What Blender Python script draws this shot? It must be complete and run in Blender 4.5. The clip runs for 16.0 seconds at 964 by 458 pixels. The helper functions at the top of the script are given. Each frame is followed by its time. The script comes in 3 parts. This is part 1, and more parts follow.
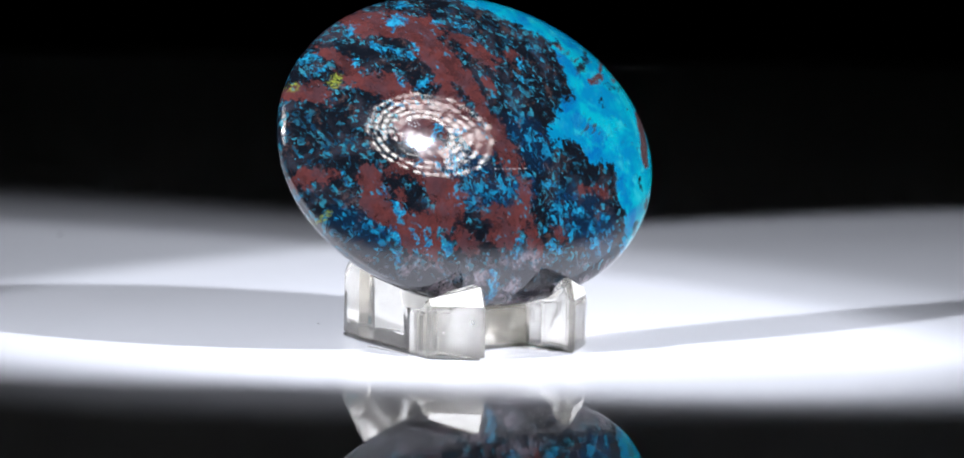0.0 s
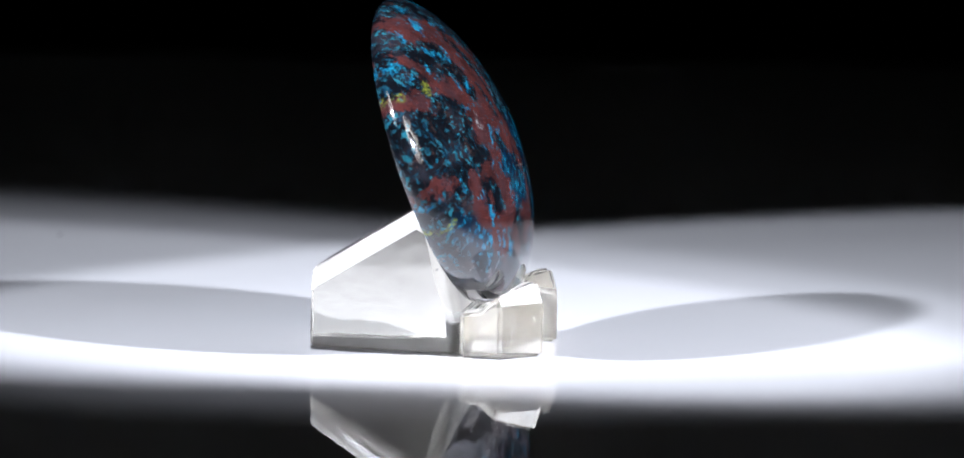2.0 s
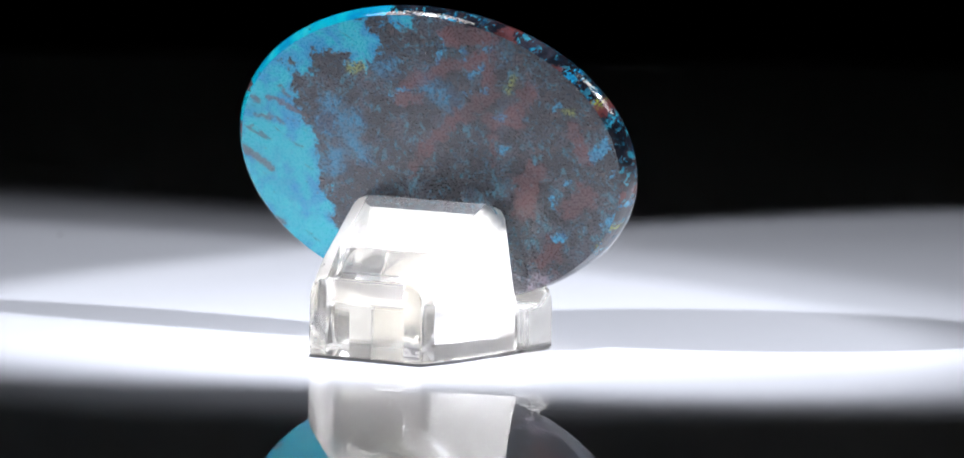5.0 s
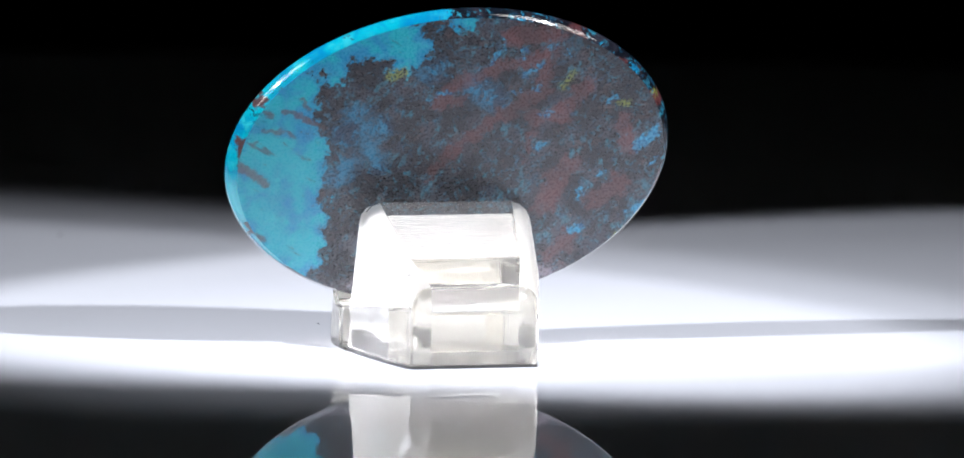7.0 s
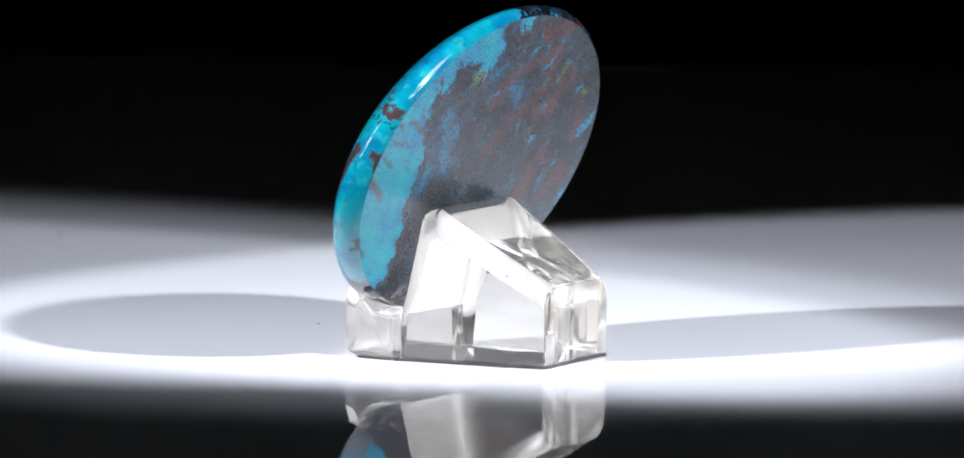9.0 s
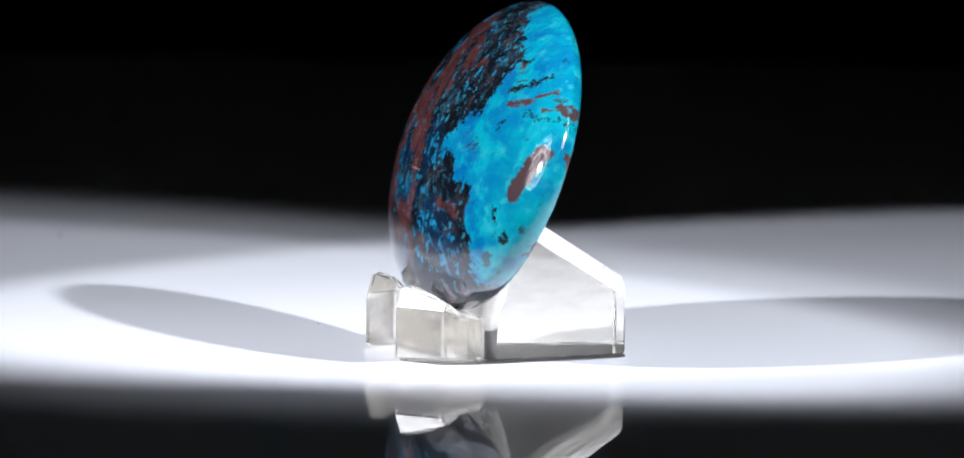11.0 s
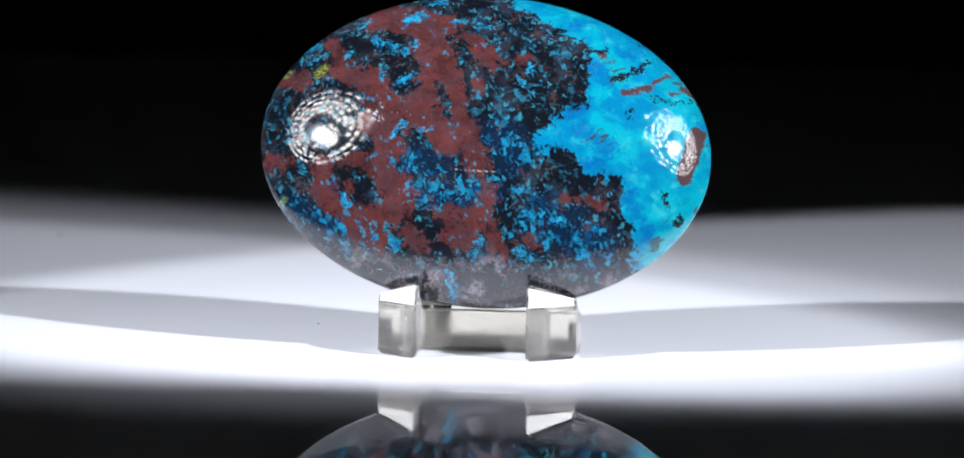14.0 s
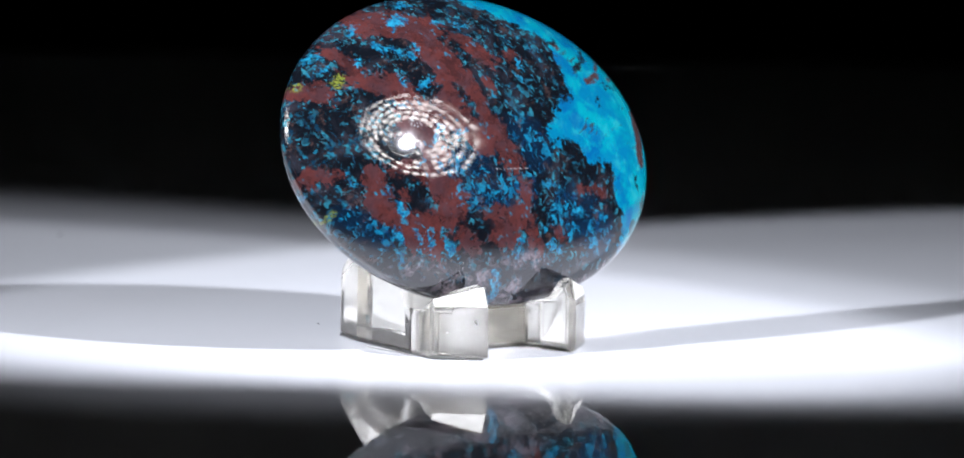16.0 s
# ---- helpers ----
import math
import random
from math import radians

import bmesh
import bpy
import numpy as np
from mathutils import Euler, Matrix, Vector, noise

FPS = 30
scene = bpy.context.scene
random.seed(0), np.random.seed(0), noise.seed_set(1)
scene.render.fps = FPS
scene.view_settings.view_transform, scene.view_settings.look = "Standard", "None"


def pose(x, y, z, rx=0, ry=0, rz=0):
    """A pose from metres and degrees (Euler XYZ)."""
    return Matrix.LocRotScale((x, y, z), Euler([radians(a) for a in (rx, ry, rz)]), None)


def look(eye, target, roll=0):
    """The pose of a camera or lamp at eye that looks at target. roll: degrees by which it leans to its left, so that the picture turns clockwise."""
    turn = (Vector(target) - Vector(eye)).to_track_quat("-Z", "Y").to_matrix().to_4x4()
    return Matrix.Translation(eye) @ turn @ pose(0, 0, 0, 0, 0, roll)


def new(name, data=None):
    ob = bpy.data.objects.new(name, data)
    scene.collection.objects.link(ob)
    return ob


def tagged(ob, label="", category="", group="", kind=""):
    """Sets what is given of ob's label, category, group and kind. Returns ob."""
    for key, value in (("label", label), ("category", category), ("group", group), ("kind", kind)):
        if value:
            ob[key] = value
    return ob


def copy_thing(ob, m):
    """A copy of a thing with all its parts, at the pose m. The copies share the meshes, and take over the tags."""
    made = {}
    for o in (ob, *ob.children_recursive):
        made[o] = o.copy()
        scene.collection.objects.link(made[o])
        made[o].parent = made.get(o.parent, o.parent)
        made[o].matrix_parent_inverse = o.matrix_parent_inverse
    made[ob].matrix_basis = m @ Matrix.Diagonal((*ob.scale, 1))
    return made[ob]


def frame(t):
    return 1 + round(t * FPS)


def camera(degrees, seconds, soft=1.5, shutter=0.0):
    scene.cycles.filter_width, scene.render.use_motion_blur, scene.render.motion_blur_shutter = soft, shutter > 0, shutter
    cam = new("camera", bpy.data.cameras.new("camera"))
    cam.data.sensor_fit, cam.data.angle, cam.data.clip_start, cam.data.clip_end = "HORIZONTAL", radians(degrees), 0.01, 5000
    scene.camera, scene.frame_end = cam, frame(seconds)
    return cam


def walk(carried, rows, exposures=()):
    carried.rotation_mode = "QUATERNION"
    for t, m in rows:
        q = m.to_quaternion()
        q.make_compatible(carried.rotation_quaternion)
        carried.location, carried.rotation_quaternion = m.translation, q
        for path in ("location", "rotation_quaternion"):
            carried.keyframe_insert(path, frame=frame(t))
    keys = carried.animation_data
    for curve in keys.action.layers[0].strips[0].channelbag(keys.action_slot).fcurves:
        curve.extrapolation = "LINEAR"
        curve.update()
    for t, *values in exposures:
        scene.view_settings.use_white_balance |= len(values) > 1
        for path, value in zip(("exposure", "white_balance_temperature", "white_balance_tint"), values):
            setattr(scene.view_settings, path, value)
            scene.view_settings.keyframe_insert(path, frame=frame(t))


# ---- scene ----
U = 0.0612e-3            # the model's drawing unit, 0.0612 mm
LEAN = 19.66             # backward lean of the stone, degrees
TURN0, RATE = 36.86, 22.632   # turntable: angle at the start, degrees per second

# camera: a long macro lens on a tripod
cam = camera(8.56, 16.0, soft=1.7)
EYE = Vector((0.0, -10384.0, 1367.0)) * U
cam.data.dof.use_dof, cam.data.dof.focus_distance, cam.data.dof.aperture_fstop = True, 0.634, 40.0
VIEW = look(EYE, EYE + Vector((0.003136, 0.993701, -0.112020)), 0.9)
walk(cam, [(0, VIEW), (16.0, VIEW)])

# ---- light: a dark room and two reflector lamps ----
world = bpy.data.worlds.new("world")
scene.world = world
world.use_nodes = True
world.node_tree.nodes["Background"].inputs[0].default_value = (0.0, 0.0, 0.0, 1)
world.node_tree.nodes["Background"].inputs[1].default_value = 0.0
scene.view_settings.exposure = 0.0

LAMPS = []               # places of the lamp heads


def lamp_at(az, el, dist):
    a, e = radians(az), radians(el)
    return Vector((dist * math.cos(a) * math.cos(e), dist * math.sin(a) * math.cos(e), 340 + dist * math.sin(e))) * U


# each lamp throws a hot pool and a softer skirt of light round it
for az, el, beams in ((212, 29.5, (((328, 689, 0), 15.03, 0.13, 12.8), ((645, 450, 0), 18.2, 1.0, 4.7))),
                      (-36, 31.5, (((-254, 453, 0), 13.65, 0.217, 10.2), ((-110, 560, 0), 17.3, 0.55, 7.5)))):
    place = lamp_at(az, el, 6500)
    LAMPS.append(place)
    for aim, cone, blur, watts in beams:
        data = bpy.data.lights.new("spot", "SPOT")
        data.energy, data.spot_size, data.spot_blend, data.shadow_soft_size = watts, radians(cone), blur, 0.006
        data.color = (0.865, 0.9, 1.03)
        spot = new("spot", data)
        spot.matrix_world = look(place, Vector(aim) * U)


# ---- node arithmetic ----
class Val:
    """A socket in a node tree, with arithmetic."""

    def __init__(self, tree, socket):
        self.tree, self.s = tree, socket

    def op(self, kind, *others, clamp=False):
        node = self.tree.nodes.new("ShaderNodeMath")
        node.operation, node.use_clamp = kind, clamp
        for k, o in enumerate((self,) + others):
            if isinstance(o, Val):
                self.tree.links.new(o.s, node.inputs[k])
            else:
                node.inputs[k].default_value = o
        return Val(self.tree, node.outputs[0])

    def __add__(self, o): return self.op("ADD", o)
    def __sub__(self, o): return self.op("SUBTRACT", o)
    def __mul__(self, o): return self.op("MULTIPLY", o)
    def __rmul__(self, o): return self.op("MULTIPLY", o)
    def __radd__(self, o): return self.op("ADD", o)
    def __rsub__(self, o): return (self * -1.0).op("ADD", o)

    def step(self, lo, hi, a=0.0, b=1.0):
        node = self.tree.nodes.new("ShaderNodeMapRange")
        node.interpolation_type = "SMOOTHSTEP"
        self.tree.links.new(self.s, node.inputs[0])
        for k, v in zip((1, 2, 3, 4), (lo, hi, a, b)):
            node.inputs[k].default_value = v
        return Val(self.tree, node.outputs[0])


def plain(name, colour, rough=0.5, metal=0.0, ior=1.5):
    """A material and its tree, principled node and object coordinates."""
    mat = bpy.data.materials.new(name)
    mat.use_nodes = True
    tree = mat.node_tree
    p = tree.nodes["Principled BSDF"]
    p.inputs["Base Color"].default_value = (*colour, 1)
    p.inputs["Roughness"].default_value, p.inputs["Metallic"].default_value, p.inputs["IOR"].default_value = rough, metal, ior
    co = tree.nodes.new("ShaderNodeTexCoord").outputs["Object"]
    return mat, tree, p, co


def vec(tree, x, y, z):
    node = tree.nodes.new("ShaderNodeCombineXYZ")
    for k, v in enumerate((x, y, z)):
        if isinstance(v, Val):
            tree.links.new(v.s, node.inputs[k])
        else:
            node.inputs[k].default_value = v
    return node.outputs[0]


def grain(tree, where, scale, detail=4.0, rough=0.55, distort=0.0, colour=False):
    node = tree.nodes.new("ShaderNodeTexNoise")
    tree.links.new(where, node.inputs["Vector"])
    node.inputs["Scale"].default_value, node.inputs["Detail"].default_value = scale, detail
    node.inputs["Roughness"].default_value, node.inputs["Distortion"].default_value = rough, distort
    return node.outputs["Color"] if colour else Val(tree, node.outputs["Fac"])


def shatter(tree, where, scale):
    """Coordinates broken into angular shards."""
    node = tree.nodes.new("ShaderNodeTexVoronoi")
    node.inputs["Scale"].default_value = scale
    tree.links.new(where, node.inputs["Vector"])
    return node.outputs["Position"]


def crystals(tree, where, scale):
    """Angular shards: a random number for each, and how far a place lies from its middle."""
    node = tree.nodes.new("ShaderNodeTexVoronoi")
    node.inputs["Scale"].default_value = scale
    tree.links.new(where, node.inputs["Vector"])
    split = tree.nodes.new("ShaderNodeSeparateColor")
    tree.links.new(node.outputs["Color"], split.inputs[0])
    return Val(tree, split.outputs[0]), Val(tree, split.outputs[1]), Val(tree, node.outputs["Distance"])


def blend(tree, fac, a, b):
    """Mix two colours (tuples or sockets) by a Val."""
    node = tree.nodes.new("ShaderNodeMix")
    node.data_type = "RGBA"
    tree.links.new(fac.s, node.inputs[0])
    for k, c in ((6, a), (7, b)):
        if isinstance(c, tuple):
            node.inputs[k].default_value = (*c, 1)
        else:
            tree.links.new(c, node.inputs[k])
    return node.outputs[2]


def relief(tree, p, height, strength, distance):
    node = tree.nodes.new("ShaderNodeBump")
    node.inputs["Strength"].default_value, node.inputs["Distance"].default_value = strength, distance
    tree.links.new(height.s, node.inputs["Height"])
    tree.links.new(node.outputs[0], p.inputs["Normal"])


# ---- materials ----
def gloss_white():
    mat, tree, p, co = plain("white_gloss_acrylic", (0.8, 0.8, 0.8), 0.03)
    smear = grain(tree, co, 60, 3)
    tree.links.new(blend(tree, smear, (0.85, 0.86, 0.87), (0.88, 0.88, 0.89)), p.inputs["Base Color"])
    tree.links.new(smear.step(0.3, 0.8, 0.004, 0.012).s, p.inputs["Roughness"])
    return mat


def velvet():
    mat, tree, p, co = plain("black_velvet", (0.002, 0.002, 0.0025), 1.0)
    p.inputs["Specular IOR Level"].default_value = 0.0
    return mat


def acrylic(name, rough, sawn, clear=0.91, tone=(0.93, 0.9, 0.82)):
    mat, tree, p, co = plain(name, (0.955, 0.925, 0.85), rough, 0.0, 1.49)
    p.inputs["Transmission Weight"].default_value = clear if sawn else 0.97
    xyz = tree.nodes.new("ShaderNodeSeparateXYZ")
    tree.links.new(co, xyz.inputs[0])
    x, y, z = (Val(tree, o) for o in xyz.outputs)
    if sawn:
        smudge = grain(tree, co, 1100, 2).step(0.72, 0.78)
        tree.links.new(blend(tree, smudge, tone, (0.3, 0.28, 0.26)), p.inputs["Base Color"])
        lines = grain(tree, vec(tree, x * 0.15, y * 1.0, z * 2.0), 2500, 4, 0.6)
        relief(tree, p, lines, 0.5, 0.0001)
        tree.links.new(grain(tree, co, 2500, 3).step(0.3, 0.7, 0.28, 0.36).s, p.inputs["Roughness"])
    else:
        waves = grain(tree, vec(tree, x * 0.4, y * 1.0, z * 1.6), 260, 2)
        relief(tree, p, waves, 0.12, 0.0004)
        tree.links.new(grain(tree, co, 700, 4).step(0.45, 0.75, rough, rough + 0.12).s, p.inputs["Roughness"])
    return mat


def streak_group():
    """A node group: the distance to a rounded streak, less its radius, melted with the nearest one so far."""
    tree = bpy.data.node_groups.new("streak", "ShaderNodeTree")
    for key, kind in (("Where", "Vector"), ("Start", "Vector"), ("Along", "Vector"), ("Back", "Vector"), ("Radius", "Float"), ("Nearest", "Float"), ("Soft", "Float")):
        tree.interface.new_socket(key, in_out="INPUT", socket_type="NodeSocket" + kind)
    tree.interface.new_socket("Distance", in_out="OUTPUT", socket_type="NodeSocketFloat")
    given = tree.nodes.new("NodeGroupInput").outputs

    def vop(kind, out, a, b, slot=1):
        node = tree.nodes.new("ShaderNodeVectorMath")
        node.operation = kind
        tree.links.new(a, node.inputs[0])
        if b:
            tree.links.new(b, node.inputs[slot])
        return node.outputs[out]

    pa = vop("SUBTRACT", "Vector", given["Where"], given["Start"])
    h = Val(tree, vop("DOT_PRODUCT", "Value", pa, given["Along"])).op("MAXIMUM", 0.0).op("MINIMUM", 1.0)
    reach = vop("ADD", "Vector", pa, vop("SCALE", "Vector", given["Back"], h.s, 3))
    d = Val(tree, vop("LENGTH", "Value", reach, None)) - Val(tree, given["Radius"])
    d = Val(tree, given["Nearest"]).op("SMOOTH_MIN", d, Val(tree, given["Soft"]))
    tree.links.new(d.s, tree.nodes.new("NodeGroupOutput").inputs[0])
    return tree


STREAK = streak_group()


def streaks(tree, where, rows, soft=0.02):
    """Distance to the nearest of several streaks, melted together where they meet."""
    out = None
    for x0, y0, x1, y1, r in rows:
        node = tree.nodes.new("ShaderNodeGroup")
        node.node_tree = STREAK
        dx, dy = x1 - x0, y1 - y0
        k = 1.0 / (dx * dx + dy * dy + 1e-9)
        for key, value in (("Start", (x0, y0, 0)), ("Along", (dx * k, dy * k, 0)), ("Back", (-dx, -dy, 0)), ("Radius", r), ("Nearest", 10.0), ("Soft", soft)):
            node.inputs[key].default_value = value
        tree.links.new(where, node.inputs["Where"])
        if out:
            tree.links.new(out.s, node.inputs["Nearest"])
        out = Val(tree, node.outputs[0])
    return out


# the stone's markings: streaks on its oval, in half lengths of the stone
RED_UPPER = [(-0.535, 0.543, -0.229, 0.517, 0.0653), (-0.291, 0.455, -0.224, 0.347, 0.0762), (-0.179, 0.31, -0.0531, 0.00282, 0.0435),
             (-0.0531, 0.00282, 0.0136, -0.13, 0.0517), (-0.109, 0.468, 0.0309, 0.328, 0.0354), (-0.739, 0.395, -0.669, 0.322, 0.0354),
             (-0.683, 0.27, -0.526, 0.226, 0.0408), (-0.54, 0.226, -0.401, 0.0878, 0.0653), (-0.44, 0.0661, -0.235, 0.0612, 0.0762),
             (-0.909, 0.227, -0.828, 0.207, 0.0408), (-0.256, 0.133, -0.128, -0.0592, 0.049), (-0.504, 0.0213, -0.382, -0.101, 0.049),
             (-0.257, 0.268, -0.274, 0.176, 0.0435), (0.126, 0.38, 0.172, 0.382, 0.0136), (-0.0375, 0.254, -0.018, 0.195, 0.0218)]
RED_LOWER = [(-0.942, -0.167, -0.844, -0.169, 0.0272), (-0.688, -0.197, -0.648, -0.334, 0.049), (-0.597, -0.142, -0.405, -0.148, 0.0381),
             (-0.415, -0.184, -0.295, -0.311, 0.0571), (-0.632, -0.36, -0.535, -0.371, 0.0381), (-0.493, -0.383, -0.331, -0.365, 0.0517),
             (-0.516, -0.44, -0.396, -0.495, 0.049), (-0.545, -0.254, -0.525, -0.332, 0.0272), (-0.275, -0.439, -0.205, -0.498, 0.0381),
             (-0.128, -0.354, 0.0215, -0.368, 0.0354), (-0.0598, -0.426, 0.053, -0.358, 0.0599), (-0.106, -0.459, 0.00281, -0.464, 0.0327),
             (0.011, -0.103, 0.0295, -0.156, 0.0327), (0.0647, -0.247, 0.0862, -0.336, 0.0299), (0.109, -0.449, 0.169, -0.519, 0.0327),
             (0.258, -0.424, 0.299, -0.455, 0.0245), (0.484, -0.237, 0.561, -0.26, 0.0272), (0.4, -0.23, 0.467, -0.231, 0.0136)]
BLUE_UPPER = [(-0.409, 0.527, -0.339, 0.564, 0.0299), (-0.325, 0.639, -0.265, 0.643, 0.019), (-0.19, 0.534, -0.156, 0.546, 0.019),
              (-0.0935, 0.528, -0.0333, 0.527, 0.0163), (-0.596, 0.502, -0.583, 0.528, 0.019), (-0.648, 0.332, -0.634, 0.354, 0.019),
              (-0.543, 0.425, -0.42, 0.384, 0.0163), (-0.377, 0.37, -0.341, 0.413, 0.0163), (-0.47, 0.222, -0.47, 0.27, 0.0136),
              (-0.387, 0.216, -0.331, 0.245, 0.0163), (-0.379, -0.02, -0.345, 0.0182, 0.0245), (-0.256, -0.00281, -0.214, 0.011, 0.0163),
              (-0.404, -0.049, -0.389, -0.0317, 0.0136), (-0.497, -0.0491, -0.491, -0.049, 0.0136), (-0.535, 0.131, -0.504, 0.131, 0.0109),
              (-0.847, 0.361, -0.795, 0.395, 0.0163), (-0.827, 0.311, -0.773, 0.329, 0.0136), (0.15, 0.274, 0.199, 0.219, 0.0136)]
BLUE_LOWER = [(-0.794, -0.161, -0.77, -0.215, 0.0163), (-0.577, -0.302, -0.55, -0.354, 0.0272), (-0.645, -0.223, -0.63, -0.261, 0.0136),
              (-0.586, -0.424, -0.55, -0.486, 0.0163), (-0.557, -0.501, -0.545, -0.551, 0.0136), (-0.504, -0.409, -0.458, -0.471, 0.0136),
              (-0.434, -0.438, -0.421, -0.495, 0.0163), (-0.333, -0.495, -0.304, -0.518, 0.0245), (-0.311, -0.336, -0.299, -0.325, 0.0163),
              (-0.287, -0.24, -0.289, -0.277, 0.0163), (-0.396, -0.132, -0.372, -0.147, 0.0163), (-0.456, -0.123, -0.448, -0.1, 0.0136),
              (-0.95, -0.226, -0.934, -0.226, 0.0136), (-0.0664, -0.608, -0.0492, -0.69, 0.0245)]
BLUE_RIGHT = [(0.194, -0.223, 0.28, -0.243, 0.0163), (0.354, -0.325, 0.413, -0.344, 0.019), (0.228, -0.322, 0.261, -0.331, 0.019),
              (0.544, -0.336, 0.562, -0.359, 0.0163), (0.306, -0.419, 0.324, -0.406, 0.0136), (0.156, -0.399, 0.177, -0.417, 0.0136),
              (0.221, -0.489, 0.282, -0.507, 0.019), (0.481, -0.381, 0.499, -0.47, 0.0136), (0.0436, -0.468, 0.0355, -0.531, 0.0163),
              (0.475, -0.317, 0.516, -0.319, 0.0136), (0.127, -0.0504, 0.148, 0.0222, 0.0163), (0.188, 0.309, 0.175, 0.354, 0.0136),
              (0.284, 0.432, 0.339, 0.424, 0.0136)]
DEEP = [(-0.296, -0.152, -0.155, -0.152, 0.0599), (-0.217, -0.273, 0.0652, -0.252, 0.0544), (0.328, -0.336, 0.537, -0.411, 0.098),
        (-0.801, -0.334, -0.626, -0.437, 0.0381), (0.0941, 0.0165, 0.17, -0.0736, 0.068)]
SEA = [(0.138, 0.724, 0.531, 0.56, 0.103), (0.552, 0.476, 0.56, 0.242, 0.114), (0.44, 0.069, 0.575, 0.0675, 0.125),
       (0.292, 0.00266, 0.323, 0.0237, 0.0653), (0.519, -0.0604, 0.618, -0.0444, 0.0816), (0.828, 0.45, 0.896, -0.18, 0.239),
       (0.841, -0.109, 0.836, -0.363, 0.125), (0.788, -0.431, 0.832, -0.377, 0.0707), (0.972, 0.204, 0.996, -0.0781, 0.163)]
NAVY = [(0.452, 0.385, 0.511, 0.326, 0.0435), (0.454, 0.0625, 0.567, 0.0146, 0.049), (0.68, -0.198, 0.718, -0.253, 0.0435),
        (0.571, 0.476, 0.611, 0.464, 0.019), (0.38, 0.139, 0.43, 0.176, 0.0245), (0.485, -0.0712, 0.546, -0.0562, 0.019),
        (0.758, -0.312, 0.782, -0.36, 0.0245), (0.324, 0.586, 0.35, 0.596, 0.0136)]
DARK_STREAKS = [(0.545, 0.341, 0.618, 0.385, 0.0109), (0.618, 0.385, 0.683, 0.452, 0.0109), (0.431, 0.458, 0.494, 0.482, 0.00816),
                (0.789, 0.267, 0.908, 0.311, 0.00408), (0.714, 0.277, 0.789, 0.267, 0.00408), (0.888, -0.268, 0.906, -0.232, 0.0136),
                (0.825, -0.153, 0.837, -0.192, 0.00816)]
RUST = [(0.896, -0.0571, 0.935, 0.151, 0.0354), (0.605, 0.281, 0.71, 0.328, 0.0136), (0.718, 0.358, 0.774, 0.404, 0.00816),
        (0.844, 0.359, 0.879, 0.335, 0.0136), (0.469, 0.461, 0.492, 0.446, 0.0136), (0.798, 0.318, 0.857, 0.337, 0.00544)]
BACK_RED = [(0.00593, 0.363, -0.197, 0.432, 0.0299), (-0.197, 0.438, -0.427, 0.482, 0.0245), (-0.252, 0.588, -0.441, 0.575, 0.0435),
            (-0.414, 0.424, -0.392, 0.307, 0.0245), (-0.387, 0.301, -0.0875, 0.131, 0.0299), (-0.0875, 0.131, -6.22e-05, 0.0475, 0.0299),
            (-0.365, 0.184, -0.495, 0.181, 0.0299), (-0.482, 0.182, -0.604, 0.322, 0.0299), (-0.768, 0.132, -0.802, 0.00988, 0.0299),
            (-0.414, -0.264, -0.523, -0.0668, 0.049), (-0.655, -0.266, -0.77, -0.168, 0.0435), (-0.469, -0.511, -0.551, -0.426, 0.0381),
            (0.0742, 0.279, -0.0342, 0.301, 0.0218), (-0.359, 0.115, -0.332, -0.0175, 0.019), (-0.0328, 0.0632, 0.104, -0.047, 0.0218)]
BACK_BLUE = [(-0.157, 0.465, -0.219, 0.537, 0.0163), (-0.292, 0.473, -0.319, 0.519, 0.0136), (-0.414, 0.512, -0.457, 0.533, 0.0109),
             (-0.319, 0.395, -0.387, 0.426, 0.019), (-0.354, 0.321, -0.376, 0.337, 0.0136), (-0.392, 0.2, -0.457, 0.195, 0.0136),
             (-0.209, 0.579, -0.198, 0.562, 0.0136), (-0.284, 0.314, -0.256, 0.307, 0.0136), (-0.851, 0.00646, -0.922, 0.0766, 0.0299),
             (-0.729, 0.254, -0.713, 0.237, 0.019), (-0.381, 0.045, -0.419, 0.0544, 0.019), (-0.693, -0.115, -0.665, -0.125, 0.0136),
             (-0.831, -0.312, -0.886, -0.292, 0.0299), (-0.578, -0.23, -0.594, -0.186, 0.019), (-0.551, -0.389, -0.606, -0.369, 0.0218),
             (-0.907, -0.0876, -0.923, -0.0737, 0.0163), (-0.495, 0.472, -0.509, 0.482, 0.0109), (0.0196, 0.335, 0.101, 0.311, 0.0136)]
BACK_DEEP = [(0.453, 0.26, 0.412, 0.278, 0.0272), (0.481, 0.173, 0.332, 0.193, 0.0435), (0.374, 0.106, 0.334, 0.0229, 0.0327),
             (0.456, 0.0314, 0.511, -0.0335, 0.0327), (0.127, 0.431, 0.0727, 0.457, 0.0272), (-0.0887, 0.357, -0.17, 0.292, 0.0435)]
BACK_SEA = [(0.842, 0.302, 0.797, -0.299, 0.229), (0.809, -0.0575, 0.734, -0.424, 0.147), (0.704, 0.499, 0.448, 0.564, 0.0925),
            (0.448, 0.588, 0.179, 0.581, 0.103), (0.0847, 0.64, -0.00432, 0.681, 0.0463)]
